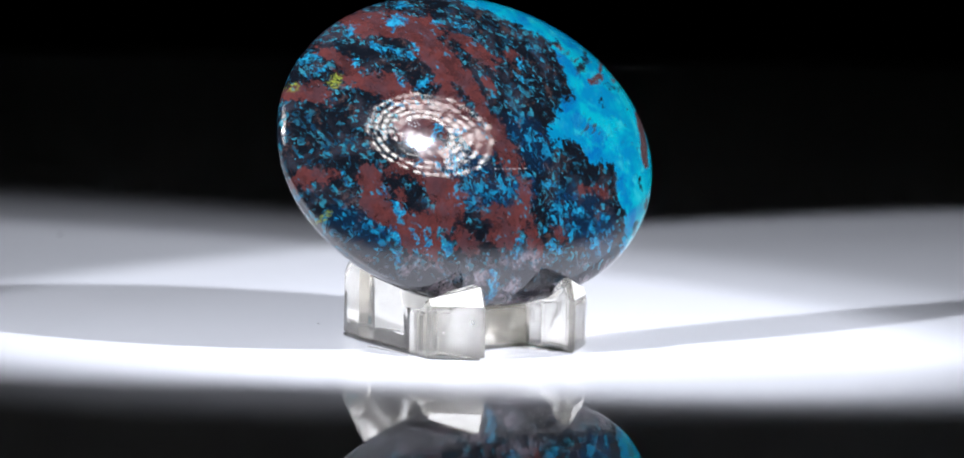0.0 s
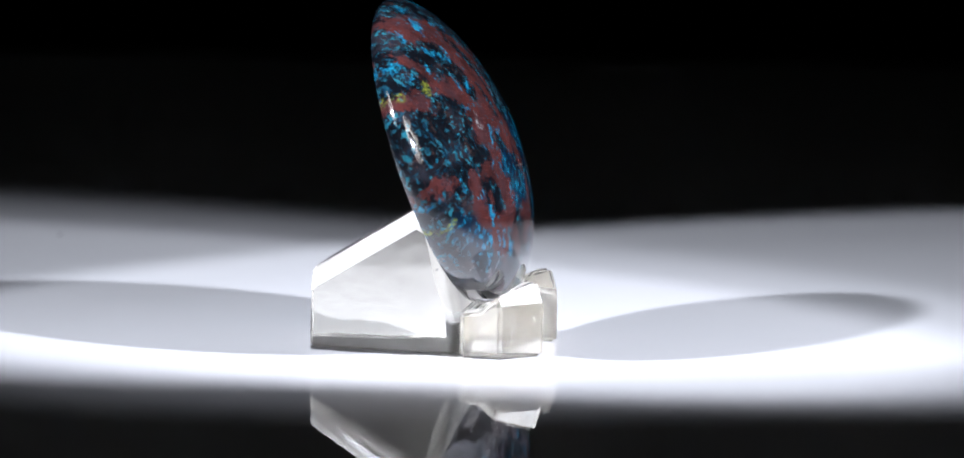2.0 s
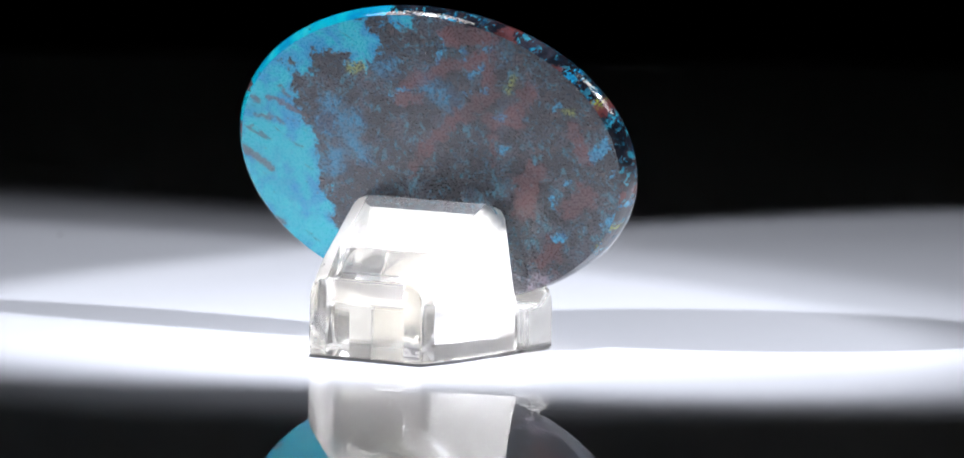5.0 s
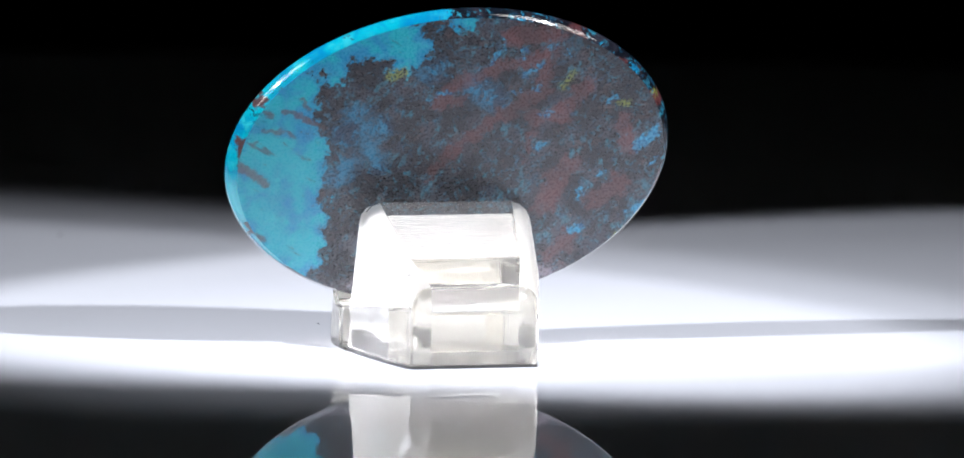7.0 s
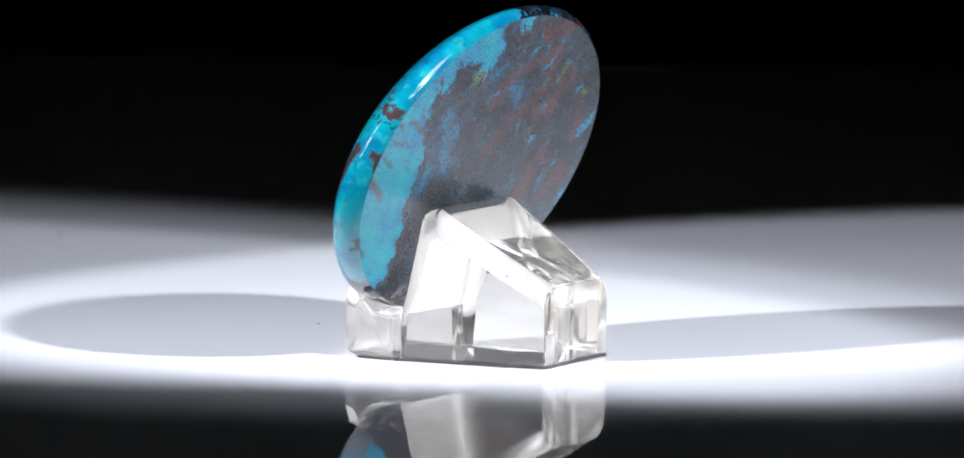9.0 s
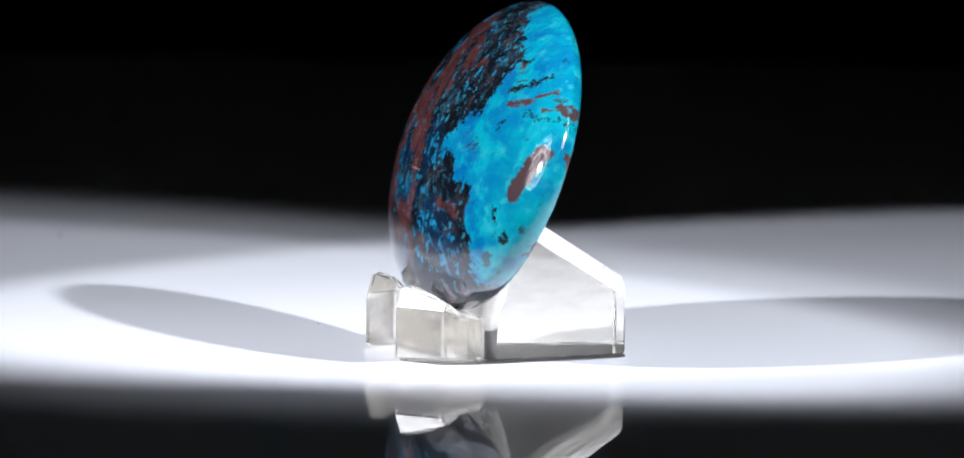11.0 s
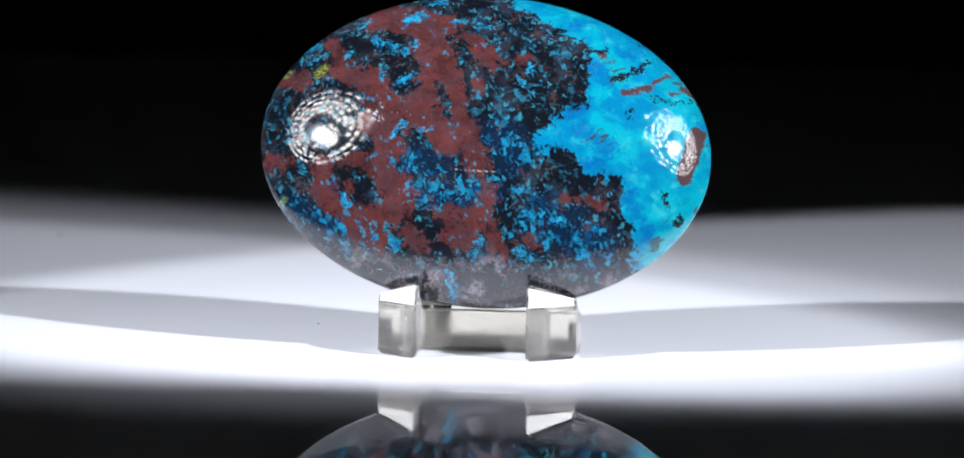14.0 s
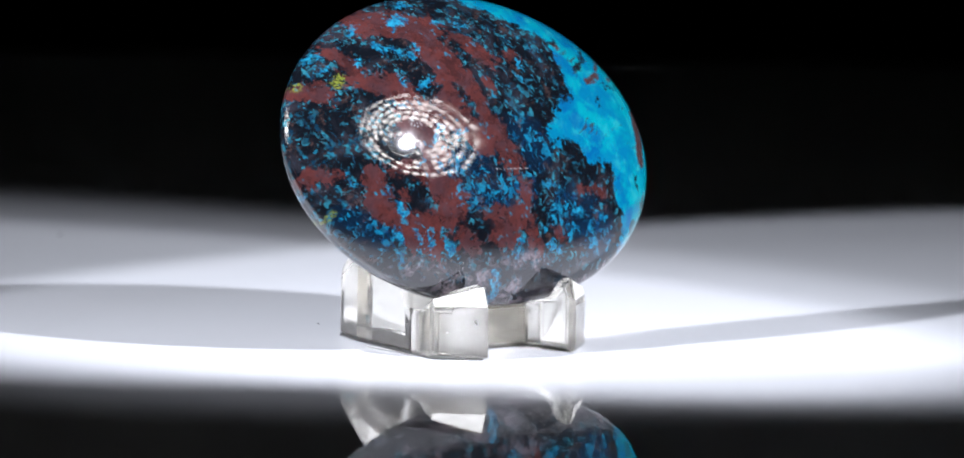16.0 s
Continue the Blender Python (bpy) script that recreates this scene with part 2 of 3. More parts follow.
BACK_RUST = [(0.99, 0.0686, 0.928, 0.0345, 0.0245), (0.928, 0.0345, 0.835, -0.0377, 0.019), (0.708, 0.278, 0.615, 0.227, 0.0109),
             (0.762, 0.302, 0.695, 0.286, 0.00816), (0.776, 0.223, 0.707, 0.174, 0.00544), (0.842, 0.308, 0.816, 0.285, 0.0109),
             (0.844, 0.213, 0.777, 0.203, 0.00816), (0.693, 0.357, 0.641, 0.3, 0.00816), (0.899, 0.152, 0.88, 0.162, 0.00816),
             (0.873, -0.293, 0.841, -0.311, 0.0109)]
BACK_MOSS = [(0.294, 0.436, 0.235, 0.45, 0.0245), (-0.501, 0.335, -0.533, 0.386, 0.0109), (-0.762, 0.222, -0.79, 0.214, 0.0136),
             (-0.771, -0.426, -0.799, -0.407, 0.0136), (-0.482, 0.33, -0.495, 0.323, 0.0109)]
MOSS = [(-0.765, 0.25, -0.74, 0.28, 0.018), (-0.86, -0.34, -0.85, -0.33, 0.014), (-0.92, 0.25, -0.91, 0.26, 0.012)]


def stone(name, back):
    mat, tree, p, co = plain(name, (0.1, 0.1, 0.1), 0.33 if back else 0.05, 0.0, 1.55 if back else 1.62)
    p.inputs["Specular IOR Level"].default_value = 0.4 if back else 0.48
    xyz = tree.nodes.new("ShaderNodeSeparateXYZ")
    tree.links.new(co, xyz.inputs[0])
    inv = 1.0 / (367.5 * U)
    x, y, z = (Val(tree, o) * inv for o in xyz.outputs)
    flat = vec(tree, x, y, z * 0.6 + (3.7 if back else 0.0))
    bend1, bend2 = grain(tree, flat, 5, 2), grain(tree, vec(tree, x + 9.0, y + 4.0, z), 5, 2)
    fine1, fine2 = grain(tree, vec(tree, x + 2.0, y, z), 24, 6, 0.7), grain(tree, vec(tree, x, y + 6.0, z), 24, 6, 0.7)
    # shards: angular crystals that break up every edge
    chip = tree.nodes.new("ShaderNodeSeparateXYZ")
    tree.links.new(shatter(tree, vec(tree, x + (fine1 - 0.5) * 0.05, y + (fine2 - 0.5) * 0.05, 0.0), 62), chip.inputs[0])
    cx, cy = Val(tree, chip.outputs[0]), Val(tree, chip.outputs[1])
    ragged = vec(tree, x * 0.45 + cx * 0.55 + (fine1 - 0.5) * 0.1, y * 0.45 + cy * 0.55 + (fine2 - 0.5) * 0.1, 0.0)
    wavy = vec(tree, x + (fine1 - 0.5) * 0.15 + (cx - x) * 0.3, y + (fine2 - 0.5) * 0.15 + (cy - y) * 0.3, 0.0)
    crisp = vec(tree, x + (fine1 - 0.5) * 0.07, y + (fine2 - 0.5) * 0.07, 0.0)
    # slanting grain of the rock
    a = x * 0.8 + y * 0.6
    b = x * -0.6 + y * 0.8
    slant = vec(tree, x * 0.75 + y * 0.35 + bend1 * 0.35, y * 0.75 - x * 0.35 + bend2 * 0.35, z * 0.6 + (1.3 if back else 0.2))
    tiny = grain(tree, flat, 90, 3, 0.6)
    shards = shatter(tree, slant, 92)
    curl = grain(tree, slant, 30, 6, 0.7, 0.2) * 0.4 + grain(tree, shards, 33, 4, 0.72) * 0.6
    spots = grain(tree, shards, 14, 3, 0.6) * 0.4 + 0.6 * grain(tree, vec(tree, a * 0.8, b * 0.55 + bend2 * 0.3, z * 0.5 + 5.0), 17, 6, 0.7, 0.25)
    cloud = grain(tree, flat, 7, 5, 0.6, 0.4)
    hue = grain(tree, vec(tree, x + 3.0, y + 1.0, z), 11, 4)
    fleck = grain(tree, vec(tree, cx + 4.0, cy, z), 40, 2)
    red = streaks(tree, wavy, BACK_RED if back else RED_UPPER + RED_LOWER)
    blue = streaks(tree, ragged, BACK_BLUE if back else BLUE_UPPER + BLUE_LOWER + BLUE_RIGHT, 0.004)
    deep = streaks(tree, wavy, BACK_DEEP if back else DEEP)
    deep = (deep + (cloud - 0.5) * 0.15).step(-0.03, 0.05, 1.0, 0.0)
    # black ground with small blue-grey crystals, denser in the blue pockets
    wisp = blend(tree, (hue * 0.5 + fleck * 0.5).step(0.4, 0.6), (0.006, 0.04, 0.075), (0.02, 0.13, 0.175))
    wisp = blend(tree, deep * 0.8, wisp, blend(tree, fleck.step(0.35, 0.65), (0.002, 0.025, 0.065), (0.004, 0.12, 0.2)))
    ground = blend(tree, cloud.step(0.45, 0.65), (0.003, 0.004, 0.006), (0.015, 0.015, 0.02))
    ground = blend(tree, deep * 0.6, ground, (0.002, 0.012, 0.03))
    col = blend(tree, (curl + (tiny - 0.5) * 0.12).step(0.545, 0.6, 0.0, 0.55), ground, wisp)
    jit1, jit2 = (fine1 - 0.5) * 0.09, (fine2 - 0.5) * 0.09
    for ax, ay, bx, by, size, many in ((0.95, 0.3, -0.14, 0.45, 70, 0.79), (0.5, -0.32, 0.6, 0.85, 78, 0.8), (1.0, 0.05, 0.0, 0.4, 46, 0.87)):
        pick, tone, off = crystals(tree, vec(tree, (x + jit1) * ax + (y + jit2) * ay, (x + jit1) * bx + (y + jit2) * by, z * 0.5 + size), size)
        there = (pick + (cloud - 0.5) * 0.7 + deep * 0.09 - off * 0.25).step(many, many + 0.03)
        shade = blend(tree, tone.step(0.1, 0.95), (0.003, 0.018, 0.035), (0.016, 0.115, 0.15))
        shade = blend(tree, deep, shade, blend(tree, tone.step(0.1, 0.95), (0.002, 0.02, 0.055), (0.005, 0.125, 0.21)))
        col = blend(tree, there * (0.5 if back else 0.9), col, shade)
    col = blend(tree, (hue * 0.5 + tiny * 0.3 + fleck * 0.2).step(0.54, 0.62, 0.0, 0.6), col, (0.045, 0.026, 0.023))
    if back:
        col = blend(tree, deep * (curl * 0.6 + cloud * 0.4).step(0.46, 0.52, 0.05, 0.85), col, (0.008, 0.1, 0.165))
    # brick-red veins
    vein = (red + (spots - 0.5) * 0.22 + (tiny - 0.5) * 0.03).step(-0.008, 0.012, 1.0, 0.0)
    brick = blend(tree, (cloud * 0.6 + tiny * 0.2 + fleck * 0.2).step(0.38, 0.62), (0.028, 0.0095, 0.0095), (0.07, 0.0185, 0.0165))
    brick = blend(tree, hue.step(0.45, 0.65, 0.0, 0.5), brick, (0.045, 0.022, 0.026))
    col = blend(tree, vein * (0.72 if back else 0.96), col, brick)
    # turquoise flecks
    fleck_blue = blend(tree, (fleck * 0.6 + tiny * 0.4).step(0.38, 0.6), (0.003, 0.045, 0.1), (0.01, 0.19, 0.3))
    col = blend(tree, (blue + (curl - 0.47) * 0.13 + (fleck - 0.5) * 0.03).step(-0.012, 0.003, 0.85 if back else 0.92, 0.0), col, fleck_blue)
    crumbs = grain(tree, shatter(tree, vec(tree, a, b * 0.6, z), 110), 38, 3, 0.6)
    col = blend(tree, crumbs.step(0.63, 0.66, 0.0, 0.35 if back else 0.75) * cloud.step(0.4, 0.55), col, (0.008, 0.11, 0.17))
    col = blend(tree, crumbs.step(0.36, 0.33, 0.0, 0.7) * (1.0 - vein * 0.6), col, (0.006, 0.006, 0.009))
    # the turquoise end
    zone = streaks(tree, wavy, BACK_SEA if back else SEA, 0.04) * -1.0 + (curl - 0.5) * 0.14 + (spots - 0.5) * 0.16 + (cloud - 0.5) * (0.4 if back else 0.12)
    k = 0.46 if back else 0.51
    sea = blend(tree, cloud.step(0.36, 0.6), (0.001, 0.24 * k, 0.37 * k), (0.001, 0.35 * k, 0.43 * k))
    sea = blend(tree, (hue * 0.7 + fleck * 0.3).step(0.52, 0.64), sea, (0.012, 0.42 * k, 0.47 * k))
    sea = blend(tree, (zone + (cloud - 0.5) * 0.5).step(0.0, 0.14, 0.6, 0.0), sea, (0.001, 0.085, 0.19))
    if not back:
        sea = blend(tree, (streaks(tree, ragged, NAVY) + (cloud - 0.5) * 0.08).step(-0.02, 0.02, 0.75, 0.0), sea, (0.001, 0.06, 0.17))
    # hairline seams in the blue
    seam = (grain(tree, flat, 9, 3, 0.5, 0.6) - 0.5).op("ABSOLUTE").step(0.002, 0.008, 0.3, 0.0)
    sea = blend(tree, seam * cloud.step(0.45, 0.6), sea, (0.02, 0.42 * k, 0.5 * k))
    col = blend(tree, zone.step(-0.006, 0.012), col, sea)
    # rust and black streaks within it
    lines = grain(tree, vec(tree, a * 0.35, b * 1.6, z), 16, 5, 0.6, 0.3)
    col = blend(tree, lines.step(0.6, 0.64) * zone.step(0.05, 0.1) * cloud.step(0.4, 0.55) * 0.8, col, (0.02, 0.02, 0.025))
    col = blend(tree, (streaks(tree, crisp, BACK_RUST if back else RUST, 0.004) + (curl - 0.5) * 0.04).step(-0.005, 0.006, 0.75 if back else 0.95, 0.0), col, (0.045, 0.018, 0.017))
    if not back:
        col = blend(tree, (streaks(tree, ragged, DARK_STREAKS, 0.003) + (tiny - 0.5) * 0.012).step(-0.004, 0.005, 1.0, 0.0), col, (0.006, 0.008, 0.012))
    col = blend(tree, streaks(tree, crisp, BACK_MOSS if back else MOSS).step(-0.008, 0.012, 0.75 if back else 1.0, 0.0) * tiny.step(0.42, 0.58), col, (0.12, 0.14, 0.02))
    # greyish lilac quartz, plus the table's reflection painted in, towards the lower rim
    rim = (y * -1.0 + (bend1 - 0.5) * 0.2 + (fine2 - 0.5) * 0.2).step(0.5, 0.62)
    quartz_haze = blend(tree, (cloud * 0.4 + hue * 0.3 + curl * 0.3 + (tiny - 0.5) * 0.2).step(0.47, 0.58), (0.013, 0.012, 0.015), (0.15, 0.12, 0.135))
    col = blend(tree, rim * blue.step(0.0, 0.02, 0.15, 0.7), col, quartz_haze)
    if not back:
        # a dotted scratch in the polish, and a quartz sparkle painted as pale flecks
        bare = vec(tree, x, y, 0.0)
        scratch = streaks(tree, bare, [(-0.1, -0.165, 0.09, -0.16, 0.003), (-0.45, 0.07, -0.43, 0.03, 0.003)], 0.001).step(-0.002, 0.003, 1.0, 0.0)
        col = blend(tree, scratch * tiny.step(0.5, 0.6, 0.0, 0.35), col, (0.5, 0.5, 0.5))
        glint = streaks(tree, crisp, [(-0.475, 0.06, -0.455, 0.03, 0.012), (-0.455, 0.11, -0.45, 0.09, 0.005)]).step(-0.008, 0.01, 1.0, 0.0)
        col = blend(tree, glint * tiny.step(0.5, 0.58, 0.0, 0.8), col, (0.4, 0.45, 0.45))
    # pale quartz specks
    col = blend(tree, tiny.step(0.74, 0.78), col, (0.35, 0.36, 0.38))
    if back:
        dashes = grain(tree, vec(tree, x * 0.5 + bend1 * 0.1, y * 1.6, z + 2.0), 60, 4, 0.7)
        col = blend(tree, dashes.step(0.62, 0.7, 0.0, 0.5) * zone.step(0.0, 0.05, 1.0, 0.15), col, (0.14, 0.13, 0.135))
        col = blend(tree, dashes.step(0.4, 0.32, 0.0, 0.3) * zone.step(0.0, 0.05, 1.0, 0.2), col, (0.012, 0.01, 0.012))
        # grey haze of the rough finish, mixed into the colour
        col = blend(tree, zone.step(-0.02, 0.06, 0.1, 0.02), col, (0.07, 0.06, 0.062))
        relief(tree, p, grain(tree, vec(tree, x * 0.15, y, z), 75, 4, 0.6), 0.3, 0.00006)
        tree.links.new(tiny.step(0.3, 0.7, 0.24, 0.34).s, p.inputs["Roughness"])
    else:
        tree.links.new(cloud.step(0.3, 0.7, 0.04, 0.09).s, p.inputs["Roughness"])
    tree.links.new(col, p.inputs["Base Color"])
    return mat


WHITE, VELVET = gloss_white(), velvet()
CLEAR, SAWN = acrylic("clear_acrylic", 0.02, False), acrylic("frosted_acrylic", 0.3, True)
WORN = acrylic("worn_acrylic", 0.16, False)
GROUND = acrylic("ground_acrylic", 0.4, True, 0.45)
MILKY = acrylic("milky_acrylic", 0.3, True, 0.84, (0.78, 0.745, 0.66))
FRONT, BACK = stone("polished_stone", False), stone("honed_stone", True)
BLACK_METAL = plain("black_metal", (0.02, 0.02, 0.02), 0.4, 0.0)[0]


def glow(name, strength):
    mat, tree, p, co = plain(name, (0.8, 0.8, 0.8), 0.3)
    p.inputs["Emission Color"].default_value = (1.0, 0.98, 0.96, 1)
    p.inputs["Emission Strength"].default_value = strength
    return mat


GLOW, DIM_GLOW = glow("lit_bulb", 26.0), glow("dim_fill_glow", 1.0)
MIRROR = plain("mirror_facet", (0.92, 0.92, 0.94), 0.02, 1.0)[0]
SATIN_MIRROR = plain("satin_mirror", (0.95, 0.95, 0.95), 0.06, 1.0)[0]


# ---- meshes ----
def mesh_of(bm, name, mats, smooth=False):
    bmesh.ops.recalc_face_normals(bm, faces=bm.faces)
    data = bpy.data.meshes.new(name)
    for f in bm.faces:
        f.smooth = smooth
    bm.to_mesh(data)
    bm.free()
    for m in mats if isinstance(mats, (list, tuple)) else [mats]:
        data.materials.append(m)
    return data


def part(name, bm, material, parent, label="", smooth=False):
    ob = new(name, mesh_of(bm, name, material, smooth))
    ob.parent = parent
    return tagged(ob, label)


def slab(bm, x0, x1, y0, y1, z0, z1):
    v = [bm.verts.new((x, y, z)) for z in (z0, z1) for y in (y0, y1) for x in (x0, x1)]
    for a, b, c, d in ((0, 2, 3, 1), (4, 5, 7, 6), (0, 1, 5, 4), (2, 6, 7, 3), (0, 4, 6, 2), (1, 3, 7, 5)):
        bm.faces.new((v[a], v[b], v[c], v[d]))
    return bm


# ---- setting ----
def setting():
    top = new("tabletop", mesh_of(slab(bmesh.new(), -0.8, 0.8, -0.75, 0.34, -0.02, 0.0), "tabletop", WHITE))
    tagged(top, "glossy white acrylic tabletop lit by two lamp pools", "tabletop", kind="structure")
    for name, box in (("wall_north", (-1, 1, 0.95, 1.0, -0.8, 1.4)), ("wall_south", (-1, 1, -1.0, -0.95, -0.8, 1.4)),
                      ("wall_east", (0.95, 1.0, -0.95, 0.95, -0.8, 1.4)), ("wall_west", (-1.0, -0.95, -0.95, 0.95, -0.8, 1.4)),
                      ("ceiling", (-1, 1, -1, 1, 1.4, 1.45)), ("floor", (-1, 1, -1, 1, -0.85, -0.8))):
        ob = new(name, mesh_of(slab(bmesh.new(), *box), name, VELVET))
        tagged(ob, "plain black velvet drape in darkness", name.split("_")[0], kind="structure")


# ---- lamps ----
def tube(bm, r, p0, p1, n=16):
    axis = Vector(p1) - Vector(p0)
    m = Matrix.Translation((Vector(p0) + Vector(p1)) / 2) @ axis.to_track_quat("Z", "Y").to_matrix().to_4x4()
    bmesh.ops.create_cone(bm, cap_ends=True, segments=n, radius1=r, radius2=r, depth=axis.length, matrix=m)
    return bm


def lamps():
    rnd = random.Random(4)
    aim = Vector((0, 0, 340 * U))
    for place in LAMPS:
        lamp = new("studio_lamp")
        side = 1 if place.x > 0 else -1
        lamp.location = (place.x, place.y, 0)
        tagged(lamp, "black studio lamp with a faceted mirror dish on a pole", "studio lamp", "pair of studio lamps")
        head = Matrix.Translation((0, 0, place.z)) @ look(place, aim).to_3x3().to_4x4() @ Matrix.Translation((side * 0.03, 0.024, 0)) @ Matrix.Scale(1.15, 4)
        bm = bmesh.new()
        rings = [(0.012, 0.105), (0.05, 0.10), (0.09, 0.075), (0.118, 0.035), (0.124, 0.035), (0.098, 0.085), (0.05, 0.115), (0.012, 0.12)]
        loops = [[bm.verts.new((r * math.cos(a), r * math.sin(a), z)) for a in [math.tau * k / 48 for k in range(48)]] for r, z in rings]
        for i in range(len(loops)):
            A, B = loops[i], loops[(i + 1) % len(loops)]
            for k in range(48):
                bm.faces.new((A[k], A[(k + 1) % 48], B[(k + 1) % 48], B[k]))
        bm.transform(head)
        part("dish", bm, BLACK_METAL, lamp, "black outside of the lamp dish", smooth=True)
        bulb = Vector((0, 0, 0.03))
        bm = bmesh.new()
        bmesh.ops.create_uvsphere(bm, u_segments=20, v_segments=12, radius=0.009, matrix=head @ Matrix.Translation(bulb))
        part("bulb", bm, GLOW, lamp, "glowing round bulb", smooth=True)
        bm = tube(bmesh.new(), 0.004, (0, 0, 0.036), (0, 0, 0.11))
        bm.transform(head)
        part("bulb_holder", bm, BLACK_METAL, lamp)
        # added cup that keeps the bulb's direct light off the dark table
        bm = bmesh.new()
        cup = [(0.0, 0.0185), (0.0112, 0.0185), (0.012, 0.0193), (0.012, 0.0305), (0.011, 0.0305), (0.011, 0.02), (0.0, 0.02)]
        loops = [[bm.verts.new((r * math.cos(math.tau * k / 32), r * math.sin(math.tau * k / 32), z)) for k in range(32)] if r else [bm.verts.new((0, 0, z))] * 32 for r, z in cup]
        for A, B in zip(loops, loops[1:]):
            for k in range(32):
                bm.faces.new(list(dict.fromkeys((A[k], A[(k + 1) % 32], B[(k + 1) % 32], B[k]))))
        bm.transform(head)
        part("spill_cup", bm, BLACK_METAL, lamp, "small black cup added over the bulb to block its spill")
        # added glowing disc, fills the dark hole the cup leaves in the highlight
        bm = tube(bmesh.new(), 0.0108, (0, 0, 0.0165), (0, 0, 0.018), 32)
        bm.transform(head)
        part("fill_disc", bm, DIM_GLOW, lamp, "faintly glowing disc added to fill the highlight's dark middle")
        back = head @ Vector((0, 0, 0.118))
        foot = Vector((back.x, back.y, 0.012))
        part("pole", tube(bmesh.new(), 0.008, foot, back), BLACK_METAL, lamp)
        part("base_plate", tube(bmesh.new(), 0.07, (foot.x, foot.y, 0), (foot.x, foot.y, 0.012), 40), BLACK_METAL, lamp)
        far = Vector((side * -0.026, -0.021, -(aim - place).length / 1.15))
        # added mirror lights the highlight's core: part of an ellipsoid between bulb and stone
        core = Vector((side * -0.036, -0.026, 0.096))
        hot = Vector((0, 0, 0.036))
        total = (core - hot).length + (core - far).length
        bm = bmesh.new()
        loops = []
        for r in (0.0, 0.007, 0.014, 0.021, 0.026, 0.03):
            loop = []
            for k in range(24):
                spot = core + Vector((r * math.cos(math.tau * k / 24), r * math.sin(math.tau * k / 24), 0))
                for _ in range(20):
                    spot.z += 0.5 * (total - (spot - hot).length - (spot - far).length)
                loop.append(bm.verts.new(spot) if r or k == 0 else loop[0])
            loops.append(loop)
        for A, B in zip(loops, loops[1:]):
            for k in range(24):
                bm.faces.new(list(dict.fromkeys((A[k], B[k], B[(k + 1) % 24], A[(k + 1) % 24]))))
        bm.transform(head)
        part("added_core_mirror", bm, SATIN_MIRROR, lamp, "smooth mirror added to brighten the core of the lamp's highlight", smooth=True)
        for radius, z, count, wide, high in ((0.110, 0.040, 36, 0.0188, 0.0125), (0.096, 0.060, 32, 0.0182, 0.0125), (0.082, 0.074, 27, 0.018, 0.012),
                                             (0.068, 0.085, 22, 0.018, 0.012), (0.054, 0.091, 18, 0.018, 0.012), (0.038, 0.093, 13, 0.0172, 0.012)):
            bm = slab(bmesh.new(), -wide / 2, wide / 2, -high / 2, high / 2, -0.001, 0.001)
            bmesh.ops.bevel(bm, geom=bm.edges[:], offset=0.0005, segments=1, affect="EDGES")
            data = mesh_of(bm, "facet", MIRROR)
            for k in range(count):
                a = math.tau * (k + 0.18 * rnd.random() + 0.5 * (round(radius * 1000 / 14) % 2)) / count
                spot = Vector((radius * math.cos(a), radius * math.sin(a), z))
                if radius < 0.045:
                    spot += Vector((core.x, core.y, 0))
                elif (spot - core).to_2d().length < 0.05:
                    continue
                normal = (bulb - spot).normalized() + (far - spot).normalized()
                normal = normal.normalized() + Vector([rnd.gauss(0, 0.016) for _ in range(3)])
                face = normal.to_track_quat("Z", "Y").to_matrix()
                out = Vector((math.cos(a), math.sin(a), 0))
                zed = normal.normalized()
                yed = (out - out.dot(zed) * zed).normalized()
                face = Matrix((yed.cross(zed), yed, zed)).transposed().to_4x4()
                ob = new("facet", data)
                ob.parent = lamp
                ob.matrix_basis = head @ Matrix.Translation(spot) @ face


# ---- the stand and the stone ----
def prism(bm, outline, x0, x1):
    """A side outline of (y, z) drawn out from x0 to x1 (functions of y)."""
    A = [bm.verts.new((x0(y), y, z)) for y, z in outline]
    B = [bm.verts.new((x1(y), y, z)) for y, z in outline]
    bm.faces.new(A)
    bm.faces.new(B[::-1])
    n = len(A)
    for k in range(n):
        bm.faces.new((A[k], A[(k + 1) % n], B[(k + 1) % n], B[k]))


